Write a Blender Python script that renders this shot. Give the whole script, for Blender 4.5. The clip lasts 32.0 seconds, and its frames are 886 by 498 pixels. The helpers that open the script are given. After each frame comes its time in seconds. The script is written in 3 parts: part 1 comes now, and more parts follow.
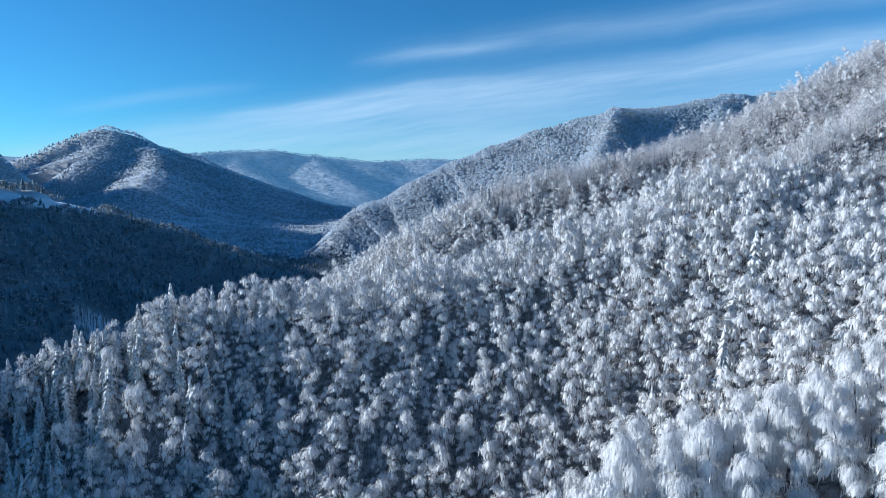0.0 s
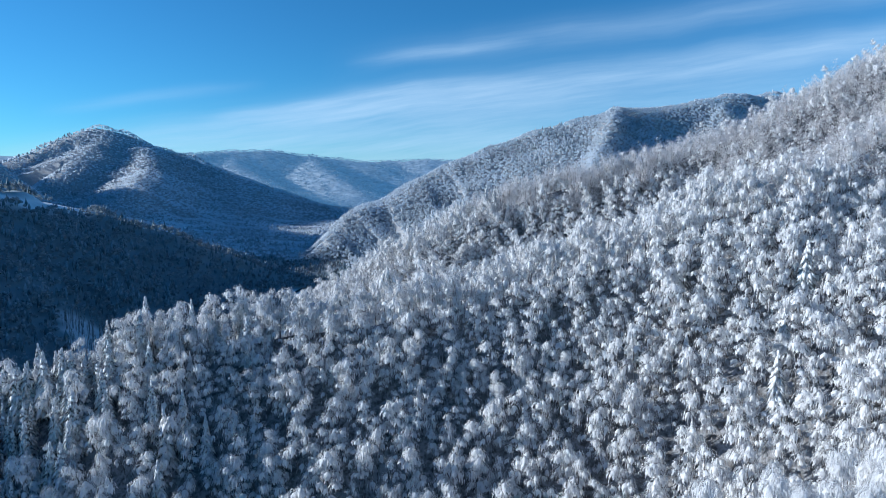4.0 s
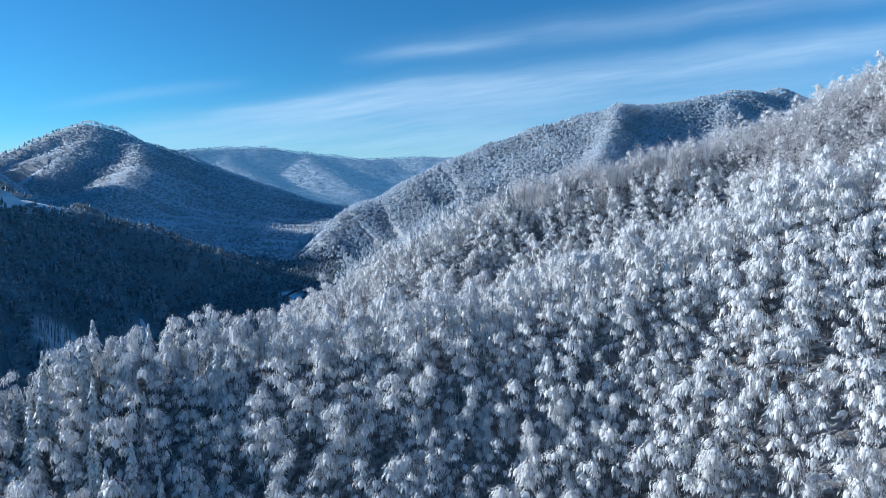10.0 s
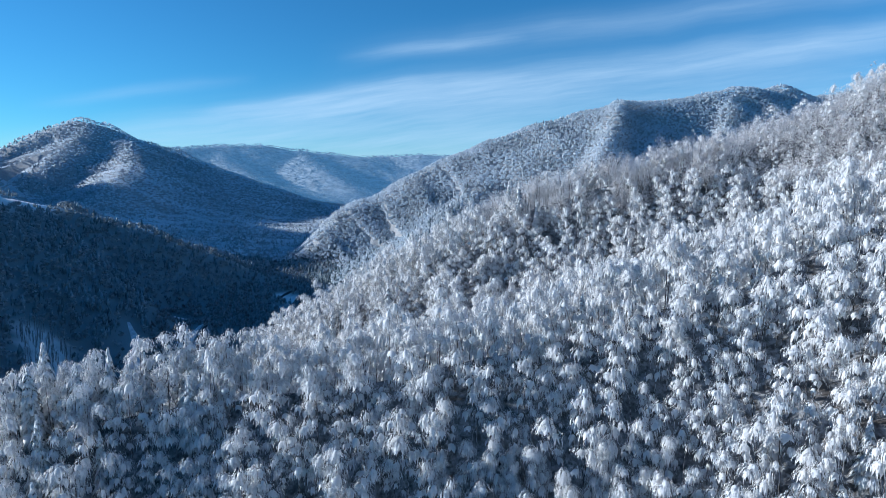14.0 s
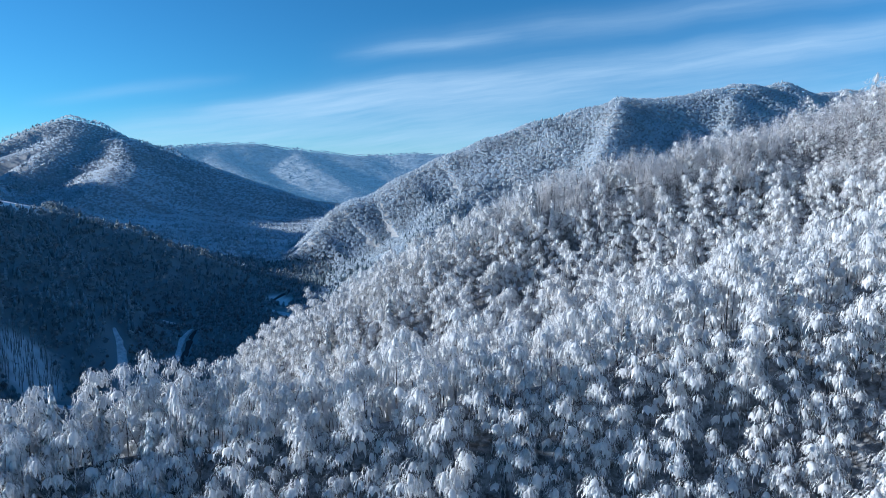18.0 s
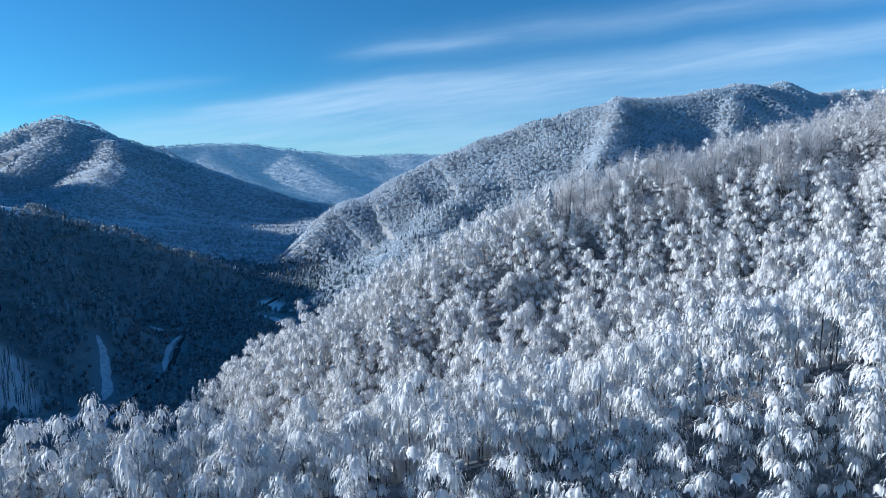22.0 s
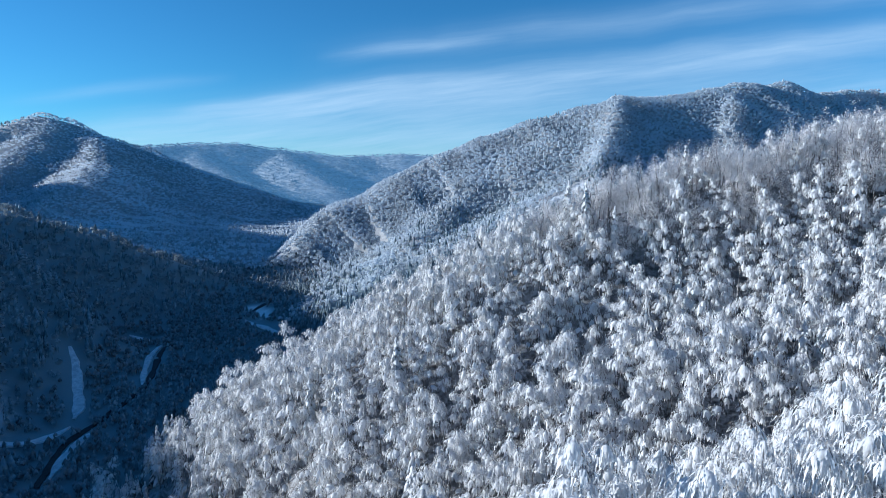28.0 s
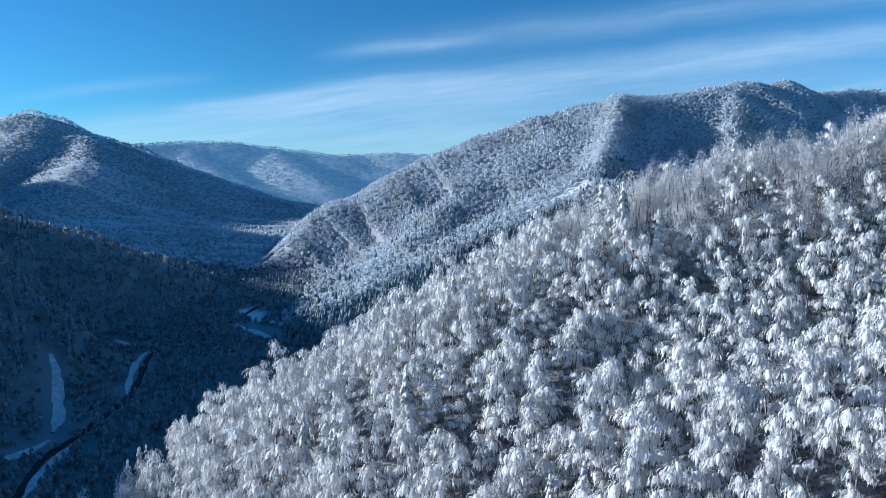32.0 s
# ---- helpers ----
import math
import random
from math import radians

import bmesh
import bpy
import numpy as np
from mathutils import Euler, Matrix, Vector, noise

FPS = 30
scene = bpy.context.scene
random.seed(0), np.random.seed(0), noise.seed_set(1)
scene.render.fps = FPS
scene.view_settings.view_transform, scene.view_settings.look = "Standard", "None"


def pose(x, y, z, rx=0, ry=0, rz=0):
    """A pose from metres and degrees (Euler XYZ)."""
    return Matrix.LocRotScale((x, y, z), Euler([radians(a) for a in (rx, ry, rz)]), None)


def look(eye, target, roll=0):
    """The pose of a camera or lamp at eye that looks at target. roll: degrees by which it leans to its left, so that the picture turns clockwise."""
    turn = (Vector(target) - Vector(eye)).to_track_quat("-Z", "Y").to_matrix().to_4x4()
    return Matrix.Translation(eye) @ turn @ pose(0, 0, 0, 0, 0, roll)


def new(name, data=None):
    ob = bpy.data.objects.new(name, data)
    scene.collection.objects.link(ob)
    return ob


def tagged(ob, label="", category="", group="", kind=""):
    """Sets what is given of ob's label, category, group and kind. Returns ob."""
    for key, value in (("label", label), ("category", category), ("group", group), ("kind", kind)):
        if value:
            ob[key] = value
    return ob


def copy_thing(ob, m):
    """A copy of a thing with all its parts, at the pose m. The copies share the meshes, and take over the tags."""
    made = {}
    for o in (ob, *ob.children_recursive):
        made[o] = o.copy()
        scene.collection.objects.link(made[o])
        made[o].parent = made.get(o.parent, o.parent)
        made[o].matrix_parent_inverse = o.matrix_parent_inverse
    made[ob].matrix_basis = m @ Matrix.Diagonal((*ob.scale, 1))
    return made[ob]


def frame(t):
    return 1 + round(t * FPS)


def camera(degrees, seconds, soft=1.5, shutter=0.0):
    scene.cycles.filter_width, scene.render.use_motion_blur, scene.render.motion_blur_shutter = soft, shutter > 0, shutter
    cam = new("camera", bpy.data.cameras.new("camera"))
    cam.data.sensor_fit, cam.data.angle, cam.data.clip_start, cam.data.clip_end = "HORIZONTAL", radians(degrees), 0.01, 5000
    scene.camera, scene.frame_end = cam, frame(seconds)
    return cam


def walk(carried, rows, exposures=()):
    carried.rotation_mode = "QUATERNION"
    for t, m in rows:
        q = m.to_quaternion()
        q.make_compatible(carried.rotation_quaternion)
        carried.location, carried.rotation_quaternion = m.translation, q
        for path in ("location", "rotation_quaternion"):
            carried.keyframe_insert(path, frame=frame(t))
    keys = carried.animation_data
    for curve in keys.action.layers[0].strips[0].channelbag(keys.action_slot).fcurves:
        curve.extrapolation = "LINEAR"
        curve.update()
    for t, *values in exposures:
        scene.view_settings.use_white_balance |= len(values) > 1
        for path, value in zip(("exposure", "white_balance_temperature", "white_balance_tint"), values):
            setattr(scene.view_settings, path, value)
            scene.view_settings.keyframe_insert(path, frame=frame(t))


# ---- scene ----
cam = camera(74.0, 32.0, soft=0.5)
# seconds, place, turn
ROWS = [
    (0, 0.01, 0.01, 139.98, 83.49, -0.00, -0.00),
    (1, -0.58, 4.06, 140.13, 83.54, -0.02, -0.07),
    (2, -1.17, 8.33, 140.24, 83.54, -0.04, -0.15),
    (3, -1.78, 12.74, 140.33, 83.53, -0.05, -0.22),
    (3.5, -2.09, 14.98, 140.37, 83.52, -0.06, -0.26),
    (5.5, -3.36, 24.10, 140.46, 83.47, -0.10, -0.40),
    (6, -3.68, 26.41, 140.47, 83.45, -0.11, -0.44),
    (7, -4.35, 31.04, 140.48, 83.42, -0.14, -0.51),
    (8, -5.03, 35.68, 140.48, 83.39, -0.16, -0.58),
    (9, -5.72, 40.34, 140.47, 83.35, -0.19, -0.65),
    (10, -6.42, 45.00, 140.46, 83.31, -0.21, -0.72),
    (11, -7.13, 49.66, 140.44, 83.26, -0.23, -0.80),
    (12, -7.84, 54.33, 140.42, 83.21, -0.24, -0.89),
    (13, -8.56, 59.00, 140.40, 83.16, -0.24, -0.98),
    (13.5, -8.92, 61.33, 140.39, 83.13, -0.24, -1.03),
    (15.5, -10.39, 70.69, 140.35, 83.05, -0.23, -1.25),
    (16, -10.76, 73.03, 140.33, 83.03, -0.22, -1.31),
    (17, -11.51, 77.70, 140.30, 83.01, -0.21, -1.44),
    (18, -12.26, 82.38, 140.26, 83.00, -0.20, -1.57),
    (19, -13.02, 87.06, 140.22, 83.01, -0.20, -1.71),
    (20, -13.78, 91.74, 140.17, 83.03, -0.20, -1.85),
    (21, -14.54, 96.41, 140.11, 83.06, -0.20, -1.99),
    (22, -15.30, 101.09, 140.05, 83.09, -0.21, -2.13),
    (23, -16.04, 105.77, 139.98, 83.13, -0.23, -2.28),
    (24, -16.78, 110.45, 139.90, 83.16, -0.25, -2.42),
    (25, -17.50, 115.14, 139.82, 83.18, -0.27, -2.55),
    (25.5, -17.86, 117.49, 139.78, 83.19, -0.29, -2.62),
    (27.5, -19.25, 126.89, 139.63, 83.15, -0.34, -2.88),
    (28, -19.59, 129.25, 139.59, 83.13, -0.36, -2.95),
    (29, -20.30, 133.95, 139.52, 83.07, -0.38, -3.07),
    (30, -21.04, 138.63, 139.45, 83.03, -0.41, -3.21),
    (31, -21.85, 143.27, 139.37, 83.01, -0.44, -3.35),
    (32, -22.79, 147.84, 139.28, 83.08, -0.47, -3.50),
]
walk(cam, [(t, pose(x, y, z, rx, ry, rz)) for t, x, y, z, rx, ry, rz in ROWS], [(0, 0.35, 5650, 7), (32, 0.35, 5650, 7)])

# ---- world and sun ----
SUN_TO = Vector((-0.985, 0.12, 0.0)).normalized()
SUN_ELEV = 15.8
sun_dir = Vector((SUN_TO.x * math.cos(radians(SUN_ELEV)), SUN_TO.y * math.cos(radians(SUN_ELEV)), math.sin(radians(SUN_ELEV))))
sun = new("sun", bpy.data.lights.new("sun", "SUN"))
sun.data.energy, sun.data.angle, sun.data.color = 5.0, radians(0.6), (1.0, 0.955, 0.885)
sun.matrix_basis = look(sun_dir * 100, (0, 0, 0))


def link_nodes(tree):
    """Short forms for adding and joining nodes."""
    def add(kind, **values):
        node = tree.nodes.new(kind)
        for key, value in values.items():
            if key in node.inputs:
                node.inputs[key].default_value = value
        return node

    def join(a, b):
        tree.links.new(a, b)
    return add, join


def build_world():
    world = bpy.data.worlds.new("winter_sky")
    scene.world = world
    world.use_nodes = True
    tree = world.node_tree
    tree.nodes.clear()
    add, join = link_nodes(tree)
    out = add("ShaderNodeOutputWorld")
    back = add("ShaderNodeBackground", Strength=0.101)
    sky = add("ShaderNodeTexSky")
    sky.sky_type, sky.sun_disc = "NISHITA", False
    sky.sun_elevation = radians(SUN_ELEV)
    sky.sun_rotation = math.atan2(SUN_TO.x, SUN_TO.y)
    sky.altitude, sky.air_density, sky.dust_density, sky.ozone_density = 600, 1.0, 0.0, 5.0
    # thin cirrus: long streaks rising to the right, on a plane high above
    coord = add("ShaderNodeTexCoord")
    part = add("ShaderNodeSeparateXYZ")
    join(coord.outputs["Generated"], part.inputs[0])
    az = add("ShaderNodeMath")
    az.operation = "DIVIDE"
    join(part.outputs[0], az.inputs[0])
    join(part.outputs[1], az.inputs[1])
    el = add("ShaderNodeMath")
    el.operation = "DIVIDE"
    join(part.outputs[2], el.inputs[0])
    join(part.outputs[1], el.inputs[1])

    def calc(op, a, b=None, c=None):
        node = add("ShaderNodeMath")
        node.operation = op
        for n, v in enumerate((a, b, c)):
            if v is None:
                continue
            if isinstance(v, (int, float)):
                node.inputs[n].default_value = v
            else:
                join(v, node.inputs[n])
        return node.outputs[0]

    warp = add("ShaderNodeCombineXYZ")
    join(az.outputs[0], warp.inputs[0])
    join(el.outputs[0], warp.inputs[1])
    wob = add("ShaderNodeTexNoise", Scale=3.0, Detail=3.0)
    join(warp.outputs[0], wob.inputs["Vector"])
    # height above the streak's slanting axis
    slant = calc("ADD", calc("MULTIPLY", az.outputs[0], -0.13), calc("ADD", el.outputs[0], calc("MULTIPLY", calc("SUBTRACT", wob.outputs[0], 0.5), 0.035)))
    fine_at = add("ShaderNodeCombineXYZ")
    join(calc("MULTIPLY", az.outputs[0], 2.2), fine_at.inputs[0])
    join(calc("MULTIPLY", slant, 26.0), fine_at.inputs[1])
    fine = add("ShaderNodeTexNoise", Scale=1.0, Detail=7.0, Roughness=0.62)
    join(fine_at.outputs[0], fine.inputs["Vector"])

    def band(middle, width, left, right, soft, amount):
        d = calc("DIVIDE", calc("SUBTRACT", slant, middle), width)
        g = calc("EXPONENT", calc("MULTIPLY", calc("MULTIPLY", d, d), -1.0))
        lo = add("ShaderNodeMapRange")
        join(az.outputs[0], lo.inputs[0])
        lo.inputs[1].default_value, lo.inputs[2].default_value = left - soft, left + soft
        hi = add("ShaderNodeMapRange")
        join(az.outputs[0], hi.inputs[0])
        hi.inputs[1].default_value, hi.inputs[2].default_value = right + soft, right - soft
        return calc("MULTIPLY", calc("MULTIPLY", g, amount), calc("MULTIPLY", lo.outputs[0], hi.outputs[0]))

    total = band(0.140, 0.026, -0.50, 3.0, 0.3, 0.85)
    total = calc("ADD", total, band(0.160, 0.009, -0.33, 0.05, 0.08, 0.6))
    total = calc("ADD", total, band(0.213, 0.010, -0.10, 0.10, 0.06, 0.75))
    total = calc("ADD", total, band(0.216, 0.024, 0.0, 1.2, 0.2, 0.45))
    total = calc("ADD", total, band(0.095, 0.050, -2.0, 0.6, 0.5, 0.85))
    total = calc("ADD", total, band(0.02, 0.05, -3.0, 3.0, 0.5, 0.95))
    total = calc("ADD", total, band(0.204, 0.010, -0.60, -0.36, 0.08, 0.35))
    veil = add("ShaderNodeMapRange")
    join(fine.outputs[0], veil.inputs[0])
    veil.inputs[1].default_value, veil.inputs[2].default_value = 0.25, 0.75
    hair_at = add("ShaderNodeCombineXYZ")
    join(calc("MULTIPLY", az.outputs[0], 6.0), hair_at.inputs[0])
    join(calc("MULTIPLY", slant, 95.0), hair_at.inputs[1])
    hair = add("ShaderNodeTexNoise", Scale=1.0, Detail=5.0, Roughness=0.6)
    join(hair_at.outputs[0], hair.inputs["Vector"])
    fibre = calc("ADD", calc("MULTIPLY", veil.outputs[0], 0.6), calc("MULTIPLY", hair.outputs[0], 0.5))
    amount = calc("MULTIPLY", total, calc("ADD", fibre, 0.1))
    amount = calc("MULTIPLY", amount, 0.62)
    ahead = add("ShaderNodeMapRange")
    join(part.outputs[1], ahead.inputs[0])
    ahead.inputs[1].default_value, ahead.inputs[2].default_value = 0.05, 0.3
    amount = calc("MULTIPLY", amount, ahead.outputs[0])
    mix = add("ShaderNodeMix")
    mix.data_type = "RGBA"
    mix.clamp_factor = True
    join(amount, mix.inputs[0])
    deep = add("ShaderNodeMix")
    deep.data_type, deep.blend_type = "RGBA", "MULTIPLY"
    deep.inputs[0].default_value = 1.0
    join(sky.outputs[0], deep.inputs[6])
    deep.inputs[7].default_value = (0.50, 0.93, 1.02, 1)
    join(deep.outputs[2], mix.inputs[6])
    mix.inputs[7].default_value = (4.8, 6.1, 7.3, 1)
    join(mix.outputs[2], back.inputs["Color"])
    join(back.outputs[0], out.inputs[0])


build_world()


# ---- materials ----
def surface(name, rough=0.8):
    mat = bpy.data.materials.new(name)
    mat.use_nodes = True
    tree = mat.node_tree
    add, join = link_nodes(tree)
    bsdf = tree.nodes["Principled BSDF"]
    bsdf.inputs["Roughness"].default_value = rough
    bsdf.inputs["Specular IOR Level"].default_value = 0.2
    return mat, bsdf, add, join


def ramp(add, join, source, lo, hi):
    node = add("ShaderNodeMapRange")
    join(source, node.inputs[0])
    node.inputs[1].default_value, node.inputs[2].default_value = lo, hi
    return node.outputs[0]


def blend(add, join, fac, a, b):
    node = add("ShaderNodeMix")
    node.data_type = "RGBA"
    join(fac, node.inputs[0])
    for n, v in ((6, a), (7, b)):
        if isinstance(v, tuple):
            node.inputs[n].default_value = (*v, 1)
        else:
            join(v, node.inputs[n])
    return node.outputs[2]


def times(add, join, a, b, op="MULTIPLY"):
    node = add("ShaderNodeMath")
    node.operation = op
    for n, v in enumerate((a, b)):
        if isinstance(v, (int, float)):
            node.inputs[n].default_value = v
        else:
            join(v, node.inputs[n])
    return node.outputs[0]


def frosted(name, snow, twig, stretch, lo, hi, up=0.35, bump=0.5, size=0.12, island=0.12, lace=0.0, patch=0.14, vary=0.45, thin=0.0):
    """Snow over twigs or needles: more snow on top, thready gaps where the wood shows."""
    mat, bsdf, add, join = surface(name, 0.75)
    at = add("ShaderNodeTexCoord")
    place = add("ShaderNodeMapping")
    join(at.outputs["Object"], place.inputs[0])
    place.inputs["Scale"].default_value = stretch
    thread = add("ShaderNodeTexNoise", Scale=1.0, Detail=5.0, Roughness=0.65)
    join(place.outputs[0], thread.inputs["Vector"])
    geo = add("ShaderNodeNewGeometry")
    split = add("ShaderNodeSeparateXYZ")
    join(geo.outputs["Normal"], split.inputs[0])
    level = times(add, join, split.outputs[2], up)
    isle = times(add, join, times(add, join, geo.outputs["Random Per Island"], 0.5, "SUBTRACT"), island)
    cover = times(add, join, times(add, join, thread.outputs[0], level, "ADD"), isle, "ADD")
    broad = add("ShaderNodeTexNoise", Scale=patch, Detail=3.0)
    join(geo.outputs["Position"], broad.inputs["Vector"])
    cover = times(add, join, cover, times(add, join, times(add, join, broad.outputs[0], 0.5, "SUBTRACT"), vary), "ADD")
    fac = ramp(add, join, cover, lo, hi)
    tone = blend(add, join, ramp(add, join, broad.outputs[0], 0.35, 0.65), tuple(0.9 * c for c in twig), tuple(1.25 * c for c in twig))
    join(blend(add, join, fac, tone, snow), bsdf.inputs["Base Color"])
    grain = add("ShaderNodeTexNoise", Scale=5.0, Detail=4.0)
    join(at.outputs["Object"], grain.inputs["Vector"])
    rough = add("ShaderNodeBump", Strength=bump, Distance=size)
    join(times(add, join, grain.outputs[0], thread.outputs[0], "ADD"), rough.inputs["Height"])
    join(rough.outputs[0], bsdf.inputs["Normal"])
    if thin:
        # sprays of frost let part of the light through
        glow = add("ShaderNodeBsdfTranslucent")
        join(blend(add, join, fac, tone, snow), glow.inputs["Color"])
        both = add("ShaderNodeMixShader", Fac=thin)
        join(bsdf.outputs[0], both.inputs[1])
        join(glow.outputs[0], both.inputs[2])
        join(both.outputs[0], mat.node_tree.nodes["Material Output"].inputs["Surface"])
    if lace:
        # gaps between the hanging twigs, none on the laid-on snow of the top
        steep = times(add, join, split.outputs[2], 0.0, "MAXIMUM")
        gap = add("ShaderNodeTexNoise", Scale=1.0, Detail=2.0, Roughness=0.5)
        far_place = add("ShaderNodeMapping")
        join(at.outputs["Object"], far_place.inputs[0])
        far_place.inputs["Scale"].default_value = tuple(1.5 * c for c in stretch)
        far_place.inputs["Location"].default_value = (3.1, 7.7, 1.9)
        join(far_place.outputs[0], gap.inputs["Vector"])
        solid = times(add, join, times(add, join, gap.outputs[0], times(add, join, steep, 0.10), "ADD"), lace, "GREATER_THAN")
        join(solid, bsdf.inputs["Alpha"])
    return mat


SNOW = (0.835, 0.84, 0.85)
MAT_BIRCH = frosted("snowy_birch_twigs", SNOW, (0.40, 0.38, 0.365), (4.4, 4.4, 2.0), 0.07, 0.60, up=0.28, bump=0.15, size=0.1, island=0.45, thin=0.27)
MAT_BEECH = frosted("hoar_frosted_twigs", (0.86, 0.85, 0.855), (0.47, 0.43, 0.42), (2.4, 2.4, 1.6), 0.05, 0.50, up=0.2, bump=0.2, island=0.6, thin=0.36)
MAT_SPRUCE = frosted("snowy_spruce_needles", SNOW, (0.07, 0.082, 0.08), (1.6, 1.6, 1.6), 0.16, 0.44, up=0.30, thin=0.15)
# far frosted forest, paled and blued: these colours carry the air haze
MAT_FAR_SPRUCE = frosted("hazed_spruce_needles", (0.60, 0.64, 0.68), (0.25, 0.285, 0.30), (0.3, 0.3, 0.3), 0.38, 0.85, up=0.22, bump=0.0, island=0.3, patch=0.02, vary=0.5)
MAT_FAR_BROAD = frosted("hazed_frosted_twigs", (0.71, 0.77, 0.83), (0.51, 0.555, 0.60), (0.45, 0.45, 0.45), 0.30, 0.66, up=0.15, bump=0.0, island=0.3, patch=0.02, vary=0.6, thin=0.5)
MAT_PEAK = frosted("hazed_frosted_peak", (0.83, 0.88, 0.93), (0.62, 0.67, 0.72), (0.25, 0.25, 0.25), 0.30, 0.85, up=0.2, bump=0.0, island=0.25, patch=0.012, vary=0.6, thin=0.5)
# valley forest, darker than the far forest: shade and haze are in these colours
MAT_DARK_SPRUCE = frosted("shade_toned_needles", (0.38, 0.46, 0.51), (0.11, 0.15, 0.165), (0.4, 0.4, 0.4), 0.45, 1.0, up=0.2, bump=0.0, island=0.25, patch=0.03)
MAT_DARK_BROAD = frosted("shade_toned_twigs", (0.43, 0.50, 0.55), (0.245, 0.28, 0.30), (0.4, 0.4, 0.4), 0.42, 1.0, up=0.2, bump=0.0, island=0.25, patch=0.03, thin=0.3)
MAT_BRUSH = frosted("shade_toned_brush", (0.28, 0.30, 0.32), (0.085, 0.082, 0.08), (0.5, 0.5, 0.5), 0.42, 0.90, up=0.25, bump=0.0, island=0.3, patch=0.04)


def bark():
    mat, bsdf, add, join = surface("dark_bark", 0.9)
    at = add("ShaderNodeTexCoord")
    place = add("ShaderNodeMapping")
    join(at.outputs["Object"], place.inputs[0])
    place.inputs["Scale"].default_value = (6, 6, 1.2)
    n = add("ShaderNodeTexNoise", Scale=1.0, Detail=4.0)
    join(place.outputs[0], n.inputs["Vector"])
    rime = blend(add, join, ramp(add, join, n.outputs[0], 0.46, 0.60), (0.07, 0.06, 0.055), (0.6, 0.6, 0.62))
    join(rime, bsdf.inputs["Base Color"])
    return mat


def ground_snow():
    mat, bsdf, add, join = surface("forest_floor_snow", 0.7)
    at = add("ShaderNodeTexCoord")
    n = add("ShaderNodeTexNoise", Scale=0.09, Detail=8.0, Roughness=0.7)
    join(at.outputs["Object"], n.inputs["Vector"])
    m = add("ShaderNodeTexNoise", Scale=0.9, Detail=4.0, Roughness=0.7)
    join(at.outputs["Object"], m.inputs["Vector"])
    # woodland floor: brush, and the shade between the trees, both in the colour
    brush_shade = ramp(add, join, m.outputs[0], 0.40, 0.62)
    wood = blend(add, join, brush_shade, (0.36, 0.37, 0.39), (0.10, 0.092, 0.088))
    wood = blend(add, join, ramp(add, join, n.outputs[0], 0.52, 0.68), wood, (0.09, 0.083, 0.08))
    shade_tone = add("ShaderNodeAttribute")
    shade_tone.attribute_name = "shade_tone"
    wood = blend(add, join, shade_tone.outputs["Fac"], wood, (0.23, 0.29, 0.315))
    bare = add("ShaderNodeAttribute")
    bare.attribute_name = "open_snow_haze"
    join(blend(add, join, bare.outputs["Fac"], wood, (0.82, 0.84, 0.86)), bsdf.inputs["Base Color"])
    b = add("ShaderNodeBump", Strength=0.5, Distance=0.4)
    join(m.outputs[0], b.inputs["Height"])
    join(b.outputs[0], bsdf.inputs["Normal"])
    return mat


def plain(name, low, high, scale, rough=0.85):
    mat, bsdf, add, join = surface(name, rough)
    at = add("ShaderNodeTexCoord")
    n = add("ShaderNodeTexNoise", Scale=scale, Detail=6.0, Roughness=0.65)
    join(at.outputs["Object"], n.inputs["Vector"])
    join(blend(add, join, ramp(add, join, n.outputs[0], 0.35, 0.65), low, high), bsdf.inputs["Base Color"])
    b = add("ShaderNodeBump", Strength=0.4, Distance=0.1)
    join(n.outputs[0], b.inputs["Height"])
    join(b.outputs[0], bsdf.inputs["Normal"])
    return mat


def hazed_range(name, low, high, glow):
    """The far ranges, a backdrop; air haze is put in as a bluish emission."""
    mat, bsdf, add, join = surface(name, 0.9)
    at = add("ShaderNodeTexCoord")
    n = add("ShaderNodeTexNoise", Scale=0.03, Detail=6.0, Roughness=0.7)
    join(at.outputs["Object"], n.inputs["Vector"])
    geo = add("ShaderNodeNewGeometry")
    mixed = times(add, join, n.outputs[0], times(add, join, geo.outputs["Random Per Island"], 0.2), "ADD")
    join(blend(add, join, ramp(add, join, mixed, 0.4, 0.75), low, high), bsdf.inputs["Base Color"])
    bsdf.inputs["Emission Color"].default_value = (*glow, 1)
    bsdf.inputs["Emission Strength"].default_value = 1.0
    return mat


# the last colour is emitted, in place of haze in the air
MAT_HAZE = hazed_range("hazed_far_range", (0.15, 0.16, 0.17), (0.42, 0.45, 0.48), (0.035, 0.085, 0.15))
MAT_BARK = bark()
MAT_GROUND = ground_snow()
MAT_ASPHALT = plain("wet_asphalt", (0.035, 0.036, 0.04), (0.07, 0.07, 0.075), 0.8)
MAT_BANK = plain("ploughed_snow", (0.52, 0.54, 0.57), (0.82, 0.83, 0.85), 0.35)

